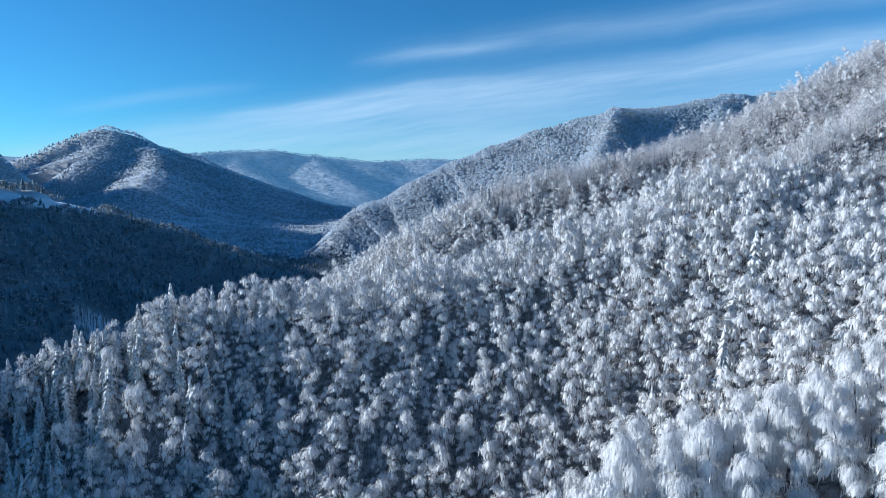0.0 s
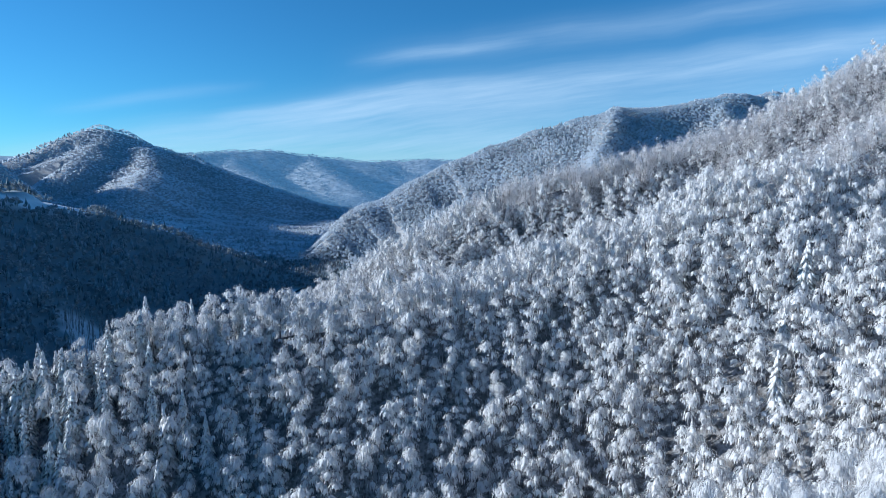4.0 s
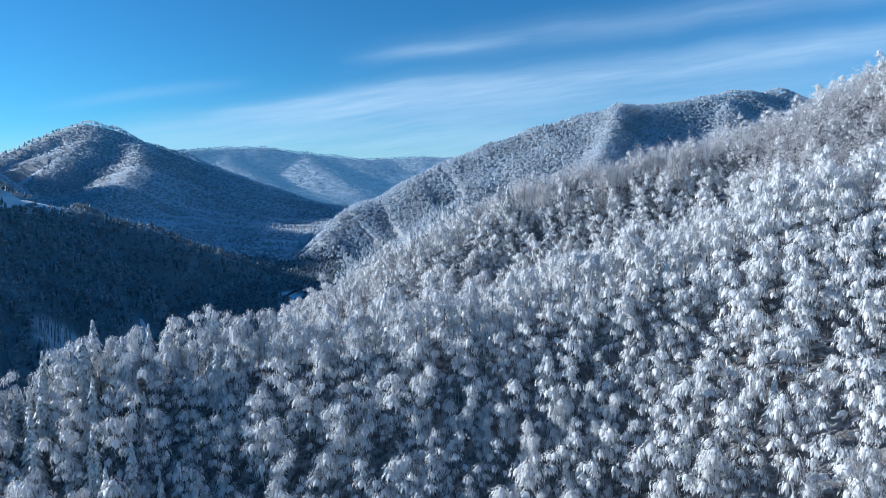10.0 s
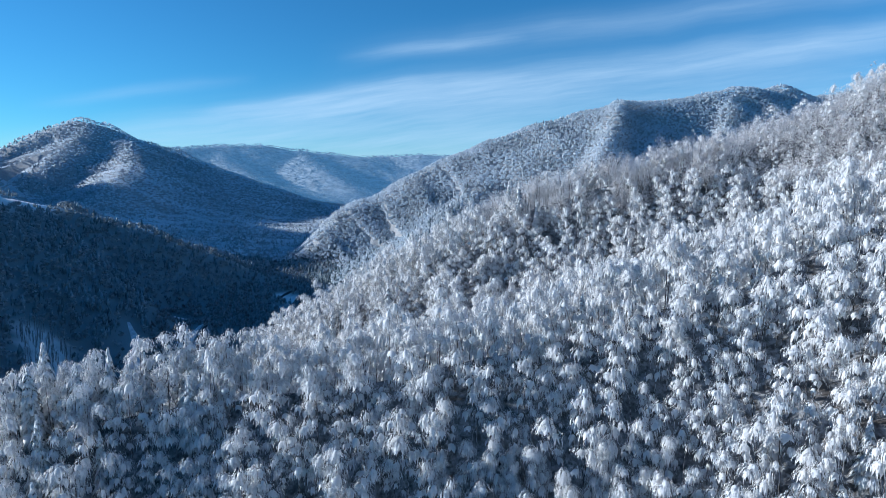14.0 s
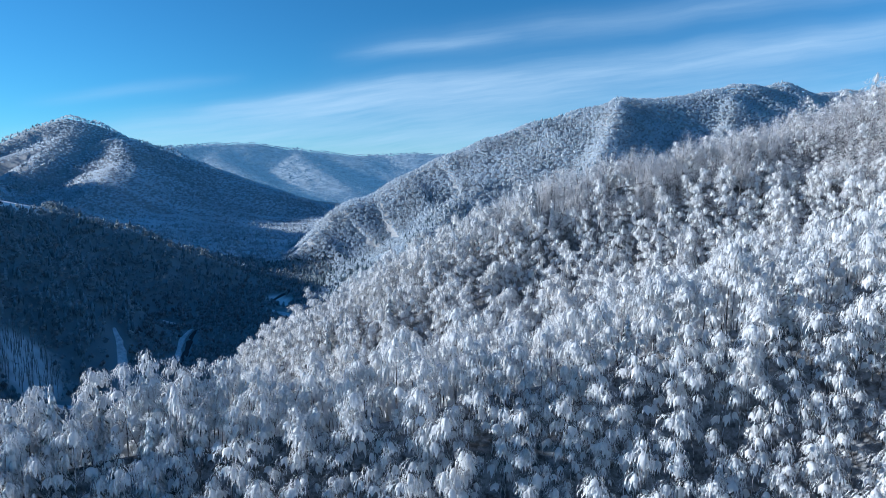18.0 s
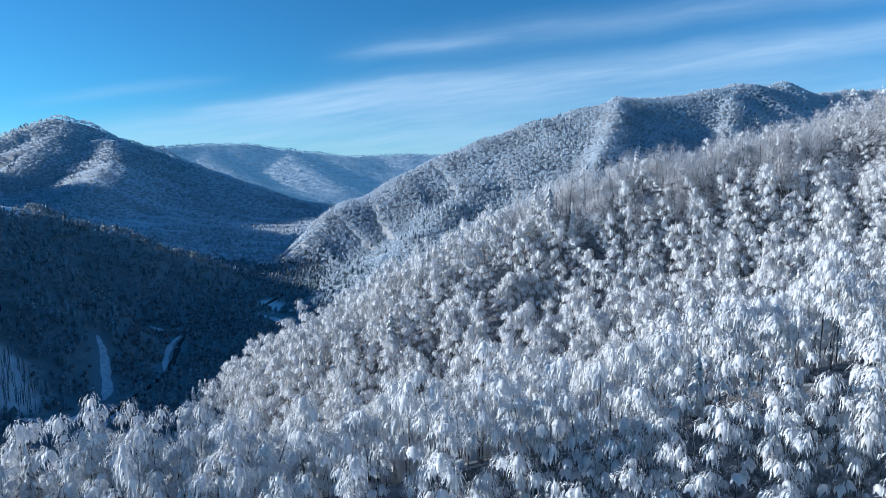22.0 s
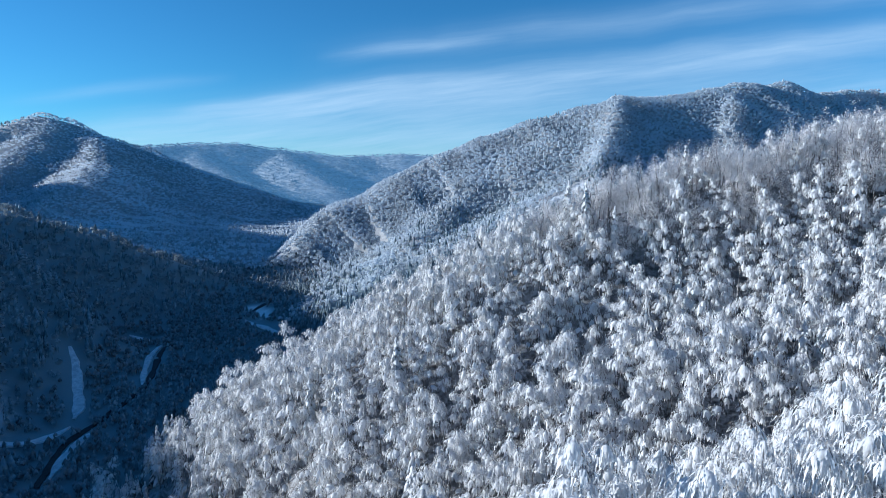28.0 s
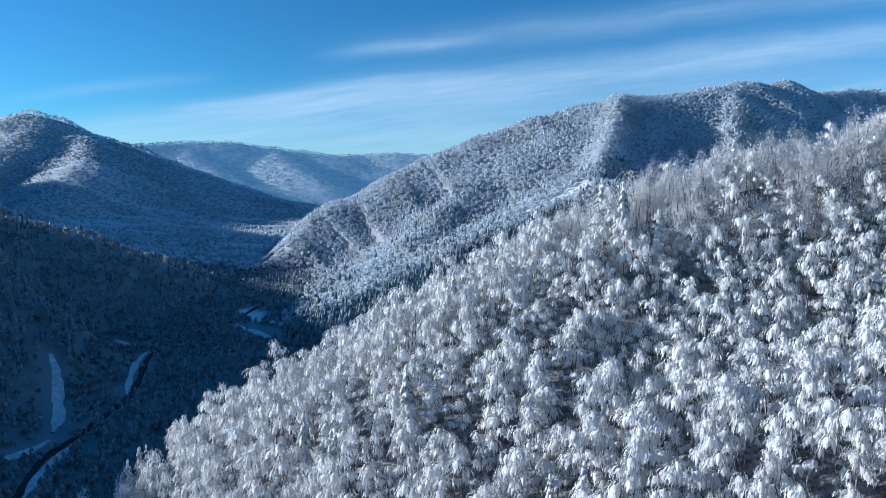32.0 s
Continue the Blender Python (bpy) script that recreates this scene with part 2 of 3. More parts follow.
# ---- the shape of the land ----
# crest lines: x, y, height of the ground; then the slopes to both sides and the roundness
RIDGES = [
    # spurs of the mountainside that the flight follows
    (((-70, 48, 40), (-10, 62, 74), (18, 70, 91), (43, 71, 100), (55, 68, 108), (110, 60, 140), (190, 50, 180)), 0.95, 3),
    (((-170, 138, 42), (-125, 150, 72), (-110, 157, 82), (-76, 161, 97), (-51, 168, 99), (-19, 168, 105), (4, 170, 109), (27, 171, 114), (52, 170, 121), (100, 178, 140), (150, 192, 166), (230, 205, 205)), 1.08, 3),
    (((-145, 322, 12), (-108, 298, 41), (-77, 283, 67), (-50, 276, 83), (-24, 272, 99), (-5, 270, 111), (11, 268, 122.5), (30, 268, 133), (48, 267, 138.5), (71, 266, 143), (94, 268, 150.5), (125, 266, 159), (180, 270, 188), (300, 280, 236)), 0.70, 5),
    (((190, -260, 185), (240, -50, 205), (255, 100, 218), (280, 220, 236), (340, 330, 255), (480, 420, 270), (700, 520, 300)), 0.72, 10),
    # foot of the next mountain, above the valley floor
    (((-110, 640, 17), (-40, 690, 43), (60, 760, 84), (200, 860, 136)), 0.34, 15),
    # the dark hill across the valley; unseen south crest sized to cast shade
    (((-680, -200, 245), (-620, 150, 226), (-560, 300, 207), (-485, 430, 175), (-425, 560, 134), (-432, 625, 128), (-437, 680, 117), (-398, 712, 102), (-342, 748, 76), (-287, 785, 46), (-240, 812, 22)), 0.72, 8),
    # the next mountain on the right and its ribs
    (((-200, 905, 25), (-171, 930, 59), (-146, 960, 83), (-103, 990, 109), (-39, 1010, 142), (2, 1030, 163), (89, 1050, 194), (177, 1060, 226), (307, 1080, 262)), 0.62, 12),
    (((307, 1080, 262), (416, 1100, 274), (521, 1120, 292), (628, 1150, 302), (701, 1180, 290), (817, 1250, 304), (935, 1300, 320), (1400, 1400, 339)), 0.95, 12),
    (((307, 1080, 262), (286, 1015, 242), (259, 960, 206), (225, 900, 166), (190, 820, 114)), 0.85, 5),
    (((521, 1120, 290), (474, 1040, 240), (442, 980, 196), (420, 900, 160)), 0.75, 6),
    (((89, 1050, 194), (60, 960, 130), (20, 880, 88), (-20, 800, 62)), 0.55, 10),
    # the peak beyond the valley and its ribs
    (((-1900, 1300, 160), (-1500, 1400, 170), (-1119, 1500, 176), (-1100, 1600, 209), (-1040, 1680, 266), (-976, 1725, 295), (-906, 1730, 280), (-832, 1740, 238), (-726, 1760, 211), (-637, 1740, 170)), 0.7, 10),
    (((-637, 1740, 170), (-526, 1700, 130), (-352, 1640, 77), (-252, 1600, 54)), 0.2, 12),
    (((-900, 1728, 276), (-869, 1720, 258), (-804, 1660, 229), (-743, 1520, 172), (-698, 1370, 136), (-654, 1200, 92), (-621, 1050, 56)), 0.45, 6),
    (((-955, 1722, 288), (-937, 1690, 268), (-933, 1560, 200), (-926, 1430, 147), (-905, 1300, 102), (-860, 1150, 70)), 0.62, 5),
    (((-560, 1480, 80), (-520, 1300, 52), (-450, 1100, 36)), 0.3, 12),
    # ridge added out of view on the left, to shade the flank and valley
    (((-1125, 1500, 172), (-1120, 1400, 236), (-1115, 1300, 284), (-1000, 1130, 312), (-935, 1010, 245), (-890, 900, 215), (-830, 700, 200), (-720, 400, 230)), 1.05, 8),
    # far ranges
    (((-1900, 2600, 230), (-1113, 2700, 265), (-985, 2850, 283), (-837, 2900, 289), (-628, 2950, 264), (-470, 2960, 250), (-287, 2900, 220), (-150, 2850, 180), (60, 2800, 150), (500, 2700, 170)), 0.42, 25),
    (((-640, 2950, 262), (-560, 2700, 215), (-430, 2450, 160), (-300, 2250, 100)), 0.40, 30),
    (((-985, 2850, 280), (-900, 2600, 215), (-760, 2400, 165), (-600, 2150, 110)), 0.40, 30),
    (((-1000, 3700, 240), (-520, 3800, 266), (-319, 4000, 280), (-91, 4000, 292), (61, 4000, 284), (400, 4100, 300), (1600, 4000, 360), (3500, 3800, 420)), 0.35, 40),
]
# swells and dips of the slopes: x, y, reach, height
SWELLS = ((66, 136, 24, 11), (88, 142, 26, 9), (-31, 247, 17, 9), (-8, 256, 18, 4), (-66, 263, 20, 5), (-49, 254, 14, 4), (12, 238, 15, -7), (38, 241, 19, -10), (66, 240, 20, -7), (96, 252, 16, -6), (342, 938, 48, -15))
VALLEY = ((-120, -1500, -70), (-150, -300, -25), (-195, 200, -15), (-212, 430, -8), (-228, 590, 0), (-176, 720, 7), (-215, 905, 20), (-195, 1000, 22), (-240, 1150, 26), (-290, 1350, 32), (-260, 1600, 42), (-150, 2400, 66), (-200, 4900, 120))
WAVES = [(random.uniform(0, 6.28), random.uniform(0, 6.28), 2 ** random.uniform(3.4, 6.6)) for _ in range(26)]


# open snow: strips without trees
OPEN = [(-258, 542, -243, 517, 7), (-243, 517, -224, 486, 7), (-222, 479, -222, 454, 6), (-222, 454, -240, 444, 6), (-204, 463, -204, 427, 6), (-199, 418, -199, 402, 5), (-221, 597, -205, 528, 7), (-412, 536, -405, 580, 13), (-284, 464, -262, 452, 6), (-405, 580, -416, 655, 13),
        (-262, 640, -241, 630, 7), (-176, 676, -128, 612, 8), (-157, 690, -180, 722, 9), (-180, 722, -160, 744, 5), (-222, 905, -200, 908, 9), (-290, 948, -262, 930, 6),
        (-282, 470, -262, 452, 15), (-490, 655, -425, 690, 22), (110, 800, 190, 850, 9)]


def along(line, x, y):
    """Distance in plan to a line, and the line's height at the nearest point."""
    best, high = np.full(x.shape, 1e9), np.zeros(x.shape)
    for (ax, ay, az), (bx, by, bz) in zip(line, line[1:]):
        dx, dy = bx - ax, by - ay
        s = np.clip(((x - ax) * dx + (y - ay) * dy) / (dx * dx + dy * dy), 0, 1)
        d = np.hypot(x - ax - s * dx, y - ay - s * dy)
        near = d < best
        best, high = np.where(near, d, best), np.where(near, az + s * (bz - az), high)
    return best, high


def height(x, y):
    """The ground's height over the plan."""
    x, y = np.asarray(x, float), np.asarray(y, float)
    d, floor = along(VALLEY, x, y)
    total = np.exp((floor + 0.10 * np.maximum(d - 40, 0)).clip(-200, 260) / 6.0)
    for line, slope, soft in RIDGES:
        d, crest = along(line, x, y)
        total += np.exp((crest - slope * (np.sqrt(d * d + soft * soft) - soft)).clip(-300, 500) / 6.0)
    z = 6.0 * np.log(total)
    far = np.clip((np.hypot(x, y - 100) - 250) / 500, 0.25, 1.0)
    fine = np.clip((340 - np.hypot(x, y - 100)) / 90, 0, 1)
    rough = sum((fine if w < 45 else 1.0) * 0.014 * w * np.sin((x * math.cos(a) + y * math.sin(a)) * 6.28 / w + b) for a, b, w in WAVES)
    for sx, sy, reach, lift in SWELLS:
        z = z + lift * np.exp(-((x - sx) ** 2 + (y - sy) ** 2) / (reach * reach))
    return z + far * rough


def mesh_of(name, verts, faces, material, smooth=False):
    """A mesh from an array of corners and an array of triangles or quads."""
    verts, faces = np.asarray(verts, np.float32), np.asarray(faces, np.int32)
    me = bpy.data.meshes.new(name)
    n, k = faces.shape
    me.vertices.add(len(verts))
    me.vertices.foreach_set("co", verts.ravel())
    me.loops.add(n * k)
    me.loops.foreach_set("vertex_index", faces.ravel())
    me.polygons.add(n)
    me.polygons.foreach_set("loop_start", np.arange(n, dtype=np.int32) * k)
    me.polygons.foreach_set("loop_total", np.full(n, k, np.int32))
    me.polygons.foreach_set("use_smooth", np.full(n, smooth))
    me.materials.append(material)
    me.update(calc_edges=True)
    return me


def spaced(start, stop, near_lo, near_hi, step, grow):
    """Grid lines: even between near_lo and near_hi, wider and wider outside."""
    mid = list(np.arange(near_lo, near_hi + 0.01, step))
    w, v = step, near_lo
    while v > start:
        w *= grow
        v -= w
        mid.insert(0, v)
    w, v = step, near_hi
    while v < stop:
        w *= grow
        v += w
        mid.append(v)
    return np.array(mid)


gx, gy = spaced(-4800, 4800, -160, 200, 4.0, 1.035), spaced(-1500, 4950, 40, 330, 4.0, 1.022)
mx, my = np.meshgrid(gx, gy)
mz = height(mx, my)
idx = np.arange(mx.size).reshape(mx.shape)
quads = np.stack([idx[:-1, :-1], idx[:-1, 1:], idx[1:, 1:], idx[1:, :-1]], -1).reshape(-1, 4)
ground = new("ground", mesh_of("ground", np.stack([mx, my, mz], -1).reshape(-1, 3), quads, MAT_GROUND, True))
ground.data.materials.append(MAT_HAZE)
# ground beyond 1950 m takes the emissive haze material too
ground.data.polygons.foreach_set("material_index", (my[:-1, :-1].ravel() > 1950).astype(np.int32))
# whiter ground beyond y = 640: haze over far shade, put into the colour
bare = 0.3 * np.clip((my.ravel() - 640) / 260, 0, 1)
for ax, ay, bx, by, r in OPEN:
    bare = np.maximum(bare, (r > 8) * np.clip((r + 2 - along(((ax, ay, 0), (bx, by, 0)), mx.ravel(), my.ravel())[0]) / 5, 0, 1))
ground.data.attributes.new("open_snow_haze", "FLOAT", "POINT").data.foreach_set("value", bare.astype(np.float32))
# low valley and hill ground: blue-grey shade put into the colour
shade_tone = np.clip((62 - mz.ravel()) / 16, 0, 1) * np.clip((900 - my.ravel()) / 60, 0, 1)
shade_tone = np.maximum(shade_tone, np.clip((-215 - mx.ravel()) / 20, 0, 1) * np.clip((900 - my.ravel()) / 60, 0, 1))
ground.data.attributes.new("shade_tone", "FLOAT", "POINT").data.foreach_set("value", shade_tone.astype(np.float32))
tagged(ground, "snow-covered mountain land with spurs, gullies and a valley", "ground", kind="structure")


# ---- tree shapes, as arrays ----
class Shape:
    def __init__(self):
        self.v, self.f, self.n = [], [], 0

    def put(self, verts, faces):
        self.v.append(np.asarray(verts, float))
        self.f.append(np.asarray(faces, int) + self.n)
        self.n += len(verts)

    def done(self):
        return np.concatenate(self.v), np.concatenate(self.f)


def tube(shape, points, radii, sides):
    """A tapered limb through the points."""
    pts = np.asarray(points, float)
    ring = np.arange(sides) * 2 * np.pi / sides
    verts = np.concatenate([p + r * np.stack([np.cos(ring), np.sin(ring), 0 * ring], -1) for p, r in zip(pts, radii)])
    faces = []
    for k in range(len(pts) - 1):
        for i in range(sides):
            a, b = k * sides + i, k * sides + (i + 1) % sides
            faces += [(a, b, b + sides), (a, b + sides, a + sides)]
    shape.put(verts, faces)


def mop(shape, rng, top, r, h, n, lean=(0, 0)):
    """A drooping snow-laden bough end: a rounded cap whose lower edge hangs in strands."""
    a = (np.arange(n) + rng.random(n) * 0.6) * 2 * np.pi / n
    c, s = np.cos(a), np.sin(a)
    lean = np.array([*lean, 0.0])
    r1, r2, r3 = r * (0.58 + 0.15 * rng.random(n)), r * (0.88 + 0.3 * rng.random(n)), r * (0.8 + 0.45 * rng.random(n))
    z1, z2, z3 = -h * (0.08 + 0.06 * rng.random(n)), -h * (0.32 + 0.16 * rng.random(n)), -h * (0.65 + 0.55 * rng.random(n))
    top = np.asarray(top, float)
    ring1 = top + np.stack([r1 * c, r1 * s, z1], -1) + lean * 0.3
    ring2 = top + np.stack([r2 * c, r2 * s, z2], -1) + lean * 0.7
    a2 = a + np.pi / n
    tips = top + np.stack([r3 * np.cos(a2), r3 * np.sin(a2), z3], -1) + lean
    i = np.arange(n)
    j = (i + 1) % n
    faces = np.concatenate([
        np.stack([0 * i, 1 + i, 1 + j], -1),
        np.stack([1 + i, 1 + n + i, 1 + n + j], -1), np.stack([1 + i, 1 + n + j, 1 + j], -1),
        np.stack([1 + n + i, 1 + 2 * n + i, 1 + n + j], -1)])
    shape.put(np.concatenate([top[None], ring1, ring2, tips]), faces)


def blade(shape, base, way, length, width, droop):
    """A thin twig spray: a bent, pointed strip."""
    way = np.asarray(way, float) / np.linalg.norm(way)
    side = np.cross(way, (0.3, 0.2, 1.0))
    side = side / (np.linalg.norm(side) + 1e-9) * width
    base = np.asarray(base, float)
    mid = base + way * length * 0.55
    tip = base + way * length - np.array([0, 0, droop * length])
    shape.put([base, mid - side, mid + side, tip], [(0, 1, 2), (1, 3, 2)])


def kite(shape, base, w, out, down, rise, width):
    """A short bent spray of two faces that lies over its bough and droops at the tip."""
    side = np.array([-w[1], w[0], 0.0]) * width
    mid = base + w * out * 0.6 + (0, 0, rise - 0.35 * down)
    shape.put([base, mid - side, mid + side, base + w * out - (0, 0, down)], [(0, 1, 2), (1, 3, 2)])


def dome(shape, rng, top, r, h, count, lean, fine):
    """A weeping bough: a crumpled cushion of snow over which many thin twigs arch out and hang."""
    top = np.asarray(top, float)
    mop(shape, rng, top - (0, 0, 0.45), r * (0.45 if fine else 0.42), h * (0.75 if fine else 0.62), 6 if fine else 5, lean)
    for k in range(count):
        turn, a = k * 2.4 + rng.uniform(-0.5, 0.5), 1.55 * math.sqrt((k + rng.random()) / count)
        w = np.array([math.cos(turn), math.sin(turn), 0.0])
        q = math.sin(a) * rng.uniform(0.7, 1.08)
        base = top + w * r * q * 0.85 + np.array([lean[0] * q, lean[1] * q, -h * (1 - math.cos(a)) * rng.uniform(0.3, 0.65)])
        turn += rng.uniform(-0.6, 0.6)
        w = np.array([math.cos(turn), math.sin(turn), 0.0])
        drop = rng.uniform(0.4, 1.0) * (0.3 + 0.3 * h) * (0.4 + 0.6 * math.sin(a))
        out, wide = rng.uniform(0.1, 0.3) + 0.3 * r * math.cos(a), rng.uniform(0.018, 0.04) if fine else rng.uniform(0.04, 0.085)
        if fine or k % 2:
            kite(shape, base, w, out, drop, rng.uniform(0.04, 0.22), wide)
        else:
            # a plain hanging wisp
            side = np.array([-w[1], w[0], 0.0]) * wide
            shape.put([base + w * 0.1 - side, base + w * 0.1 + side, base + w * (out + 0.1) - (0, 0, drop)], [(0, 1, 2)])


def birch(seed, fine):
    """Trunk, limbs and crown of a snow-laden birch; fine: more twigs."""
    rng = np.random.default_rng(seed)
    high, wide = 12.2 * rng.uniform(0.84, 1.16), rng.uniform(1.2, 2.0)
    bend = rng.normal(0, 1.7, 2)
    spine = lambda q: np.array([bend[0] * q * q, bend[1] * q * q, high * q])  # noqa: E731
    trunk, limbs, crown = Shape(), [], Shape()
    tube(trunk, [spine(q) for q in (-0.06, 0.3, 0.65, 0.97)], (0.13, 0.10, 0.07, 0.03), 6 if fine else 3)
    tops = [(spine(1.0), rng.uniform(0.9, 1.5), rng.uniform(2.0, 3.2))]
    count = 10 if fine else 8
    for k in range(count):
        q = 0.36 + 0.58 * (k + 0.5) / count
        turn = k * 2.4 + rng.uniform(-0.5, 0.5)
        out = wide * (1.15 - 0.75 * (q - 0.36) / 0.58) * rng.uniform(0.6, 1.2)
        p = spine(q) + np.array([out * math.cos(turn), out * math.sin(turn), rng.uniform(0.1, 1.0)])
        tops.append((p, rng.uniform(0.8, 1.5) * (1.0 if fine else 1.15), rng.uniform(1.6, 2.9)))
        if fine and k % 3 == 0:
            limb = Shape()
            tube(limb, [spine(q - 0.14), spine(q - 0.05) * 0.5 + p * 0.5 + (0, 0, 0.3), p - (0, 0, 0.1)], (0.07, 0.05, 0.02), 4)
            limbs.append(limb.done())
    boughs = []
    for p, r, h in tops:
        crown = Shape() if fine else crown
        low = (0.55 if fine else 0.32) if p[2] < high * 0.58 else 1.0
        dome(crown, rng, p, r, h, int((200 if fine else 42) * low * (0.3 + 0.7 * r)), (p[:2] - spine(0.7)[:2]) * 0.2, fine)
        boughs.append(crown)
    return trunk.done(), limbs, [b.done() for b in boughs] if fine else crown.done()


def beech(seed, fine):
    """A frosted broadleaf: a rounded crown of fine twigs on spreading limbs."""
    rng = np.random.default_rng(seed)
    high, wide = 12.0 * rng.uniform(0.9, 1.1), rng.uniform(2.5, 3.3)
    trunk, limbs, crown = Shape(), [], Shape()
    tube(trunk, [(0, 0, -0.8), (0.1, 0, high * 0.22), (0.2, 0.1, high * 0.45)], (0.15, 0.11, 0.05), 6 if fine else 3)
    heart = np.array([0.15, 0.05, high * 0.46])
    size = np.array([wide, wide, high * 0.46])
    count = 13 if fine else 10
    for k in range(count):
        # limb ends spread over the upper part of a rounded form
        rise, turn = 1.45 - 2.05 * math.sqrt((k + 0.5) / count), k * 2.4 + rng.uniform(-0.4, 0.4)
        way = np.array([math.cos(turn) * math.cos(rise), math.sin(turn) * math.cos(rise), math.sin(rise)])
        start, end = heart - (0, 0, high * rng.uniform(0.08, 0.25)), heart + way * size * rng.uniform(0.72, 0.92)
        if fine and k % 3 == 0:
            limb = Shape()
            tube(limb, [start, start * 0.4 + end * 0.6 + (0, 0, 0.2), end], (0.08, 0.05, 0.02), 4)
            limbs.append(limb.done())
        for m in range(90 if fine else 44):
            q = rng.uniform(0.6, 1.05)
            p = start * (1 - q) + end * q + rng.normal(0, 0.45, 3)
            out = (p - heart) / size
            twig = out / (np.linalg.norm(out) + 1e-6) * 0.6 + rng.normal(0, 0.7, 3)
            blade(crown, p, twig, rng.uniform(0.35, 0.75), rng.uniform(0.03, 0.055) if fine else rng.uniform(0.07, 0.125), rng.uniform(0.0, 0.4))
    return trunk.done(), limbs, crown.done()


def spruce(seed, fine):
    """A snowy spruce: tiers of drooping boughs on a straight trunk."""
    rng = np.random.default_rng(seed)
    high, wide = 12.8 * rng.uniform(0.9, 1.08), rng.uniform(2.7, 3.3)
    trunk, tiers = Shape(), []
    tube(trunk, [(0, 0, -0.8), (0, 0, high * 0.5), (0, 0, high * 0.98)], (0.22, 0.13, 0.02), 6 if fine else 3)
    count = 17 if fine else 11
    for k in range(count):
        tier = Shape()
        q = 0.14 + 0.86 * k / (count - 1)
        reach = wide * (1.0 - q) ** 0.75 + 0.25
        z = high * q
        mop(tier, rng, (0, 0, z + 0.7), reach * 0.42, 1.5, 6)
        boughs = 12 if fine else 7
        for b in range(boughs):
            t = (b + rng.uniform(-0.25, 0.25)) * 2 * np.pi / boughs + k * 0.8
            w = np.array([math.cos(t), math.sin(t), 0])
            s = np.array([-math.sin(t), math.cos(t), 0])
            r, drop = reach * rng.uniform(0.6, 1.25), rng.uniform(0.3, 0.6)
            half = 0.16 + 0.17 * r
            root = np.array([0, 0, z + rng.uniform(-0.25, 0.6)])
            mid = root + w * r * 0.55 + (0, 0, 0.05)
            tip = root + w * r - (0, 0, r * drop + 0.7)
            low = mid - (0, 0, 0.9)
            tier.put([root, mid + s * half - (0, 0, 0.25), mid + (0, 0, 0.16), mid - s * half - (0, 0, 0.25), tip, low],
                     [(0, 1, 2), (0, 2, 3), (2, 1, 4), (3, 2, 4), (1, 5, 4), (5, 3, 4), (0, 5, 1), (0, 3, 5)])
        if k == count - 1:
            mop(tier, rng, (0, 0, high + 0.7), 0.3, 1.2, 6)
        tiers.append(tier.done())
    return trunk.done(), tiers


def far_tree(shape, rng2, x, y, top, wide, tall, sides):
    """A far crown: a pointed or rounded cap with a ragged skirt."""
    a = (np.arange(sides) + rng2.random(sides) * 0.5) * 2 * np.pi / sides
    r, z = wide * (0.8 + 0.4 * rng2.random(sides)), top - tall * (0.45 + 0.2 * rng2.random(sides))
    ring = np.stack([x + r * np.cos(a), y + r * np.sin(a), z], -1)
    b = a + np.pi / sides
    tips = np.stack([x + 0.95 * wide * np.cos(b), y + 0.95 * wide * np.sin(b), top - tall * (0.8 + 0.3 * rng2.random(sides))], -1)
    i = np.arange(sides)
    j = (i + 1) % sides
    shape.put(np.concatenate([[(x, y, top)], ring, tips]), np.concatenate([np.stack([0 * i, 1 + i, 1 + j], -1), np.stack([1 + i, 1 + sides + i, 1 + j], -1)]))


def far_cone(seed, sides, tiers):
    rng2, shape = np.random.default_rng(seed), Shape()
    for k in range(tiers):
        far_tree(shape, rng2, 0, 0, 13.5 - 5.0 * k, (1.7 if tiers == 1 else 1.2) + 0.8 * k, 12.0 if tiers == 1 else 7.0, sides)
    return shape.done()


def far_round(seed, sides, lobes):
    rng2, shape = np.random.default_rng(seed), Shape()
    for k in range(lobes):
        t = k * 2.6 + rng2.uniform(0, 1)
        d = 0 if lobes == 1 else 1.1
        far_tree(shape, rng2, d * math.cos(t), d * math.sin(t), rng2.uniform(9, 11.5), 2.7 if lobes == 1 else 1.9, 8.0, sides)
    return shape.done()


def far_tuft(seed, sides, lobes):
    """A far frosted crown: ragged clumps of twigs over a rounded form."""
    rng2, shape = np.random.default_rng(seed), Shape()
    count = 2 * sides + 2 * lobes
    for k in range(count):
        t, rise = k * 2.4 + rng2.uniform(-0.4, 0.4), 1.4 - 1.7 * math.sqrt((k + 0.5) / count) + rng2.uniform(-0.2, 0.2)
        u = np.array([math.cos(t) * math.cos(rise), math.sin(t) * math.cos(rise), math.sin(rise)])
        c = u * np.array([2.5, 2.5, 3.4]) * rng2.uniform(0.75, 1.05) + (0, 0, 6.4)
        a = np.cross(u, rng2.normal(0, 1, 3))
        a /= np.linalg.norm(a)
        b = np.cross(u, a)
        p, q = a * rng2.uniform(0.9, 1.6), b * rng2.uniform(0.9, 1.6)
        bow = u * rng2.uniform(-0.1, 0.5)
        shape.put([c - p + u * rng2.uniform(-0.4, 0.3), c - q - bow, c + p + u * rng2.uniform(-0.4, 0.3), c + q - bow], [(0, 1, 2), (0, 2, 3)])
    return shape.done()


def join_shapes(parts):
    shape = Shape()
    for v, f in parts:
        shape.put(v, f)
    return shape.done()


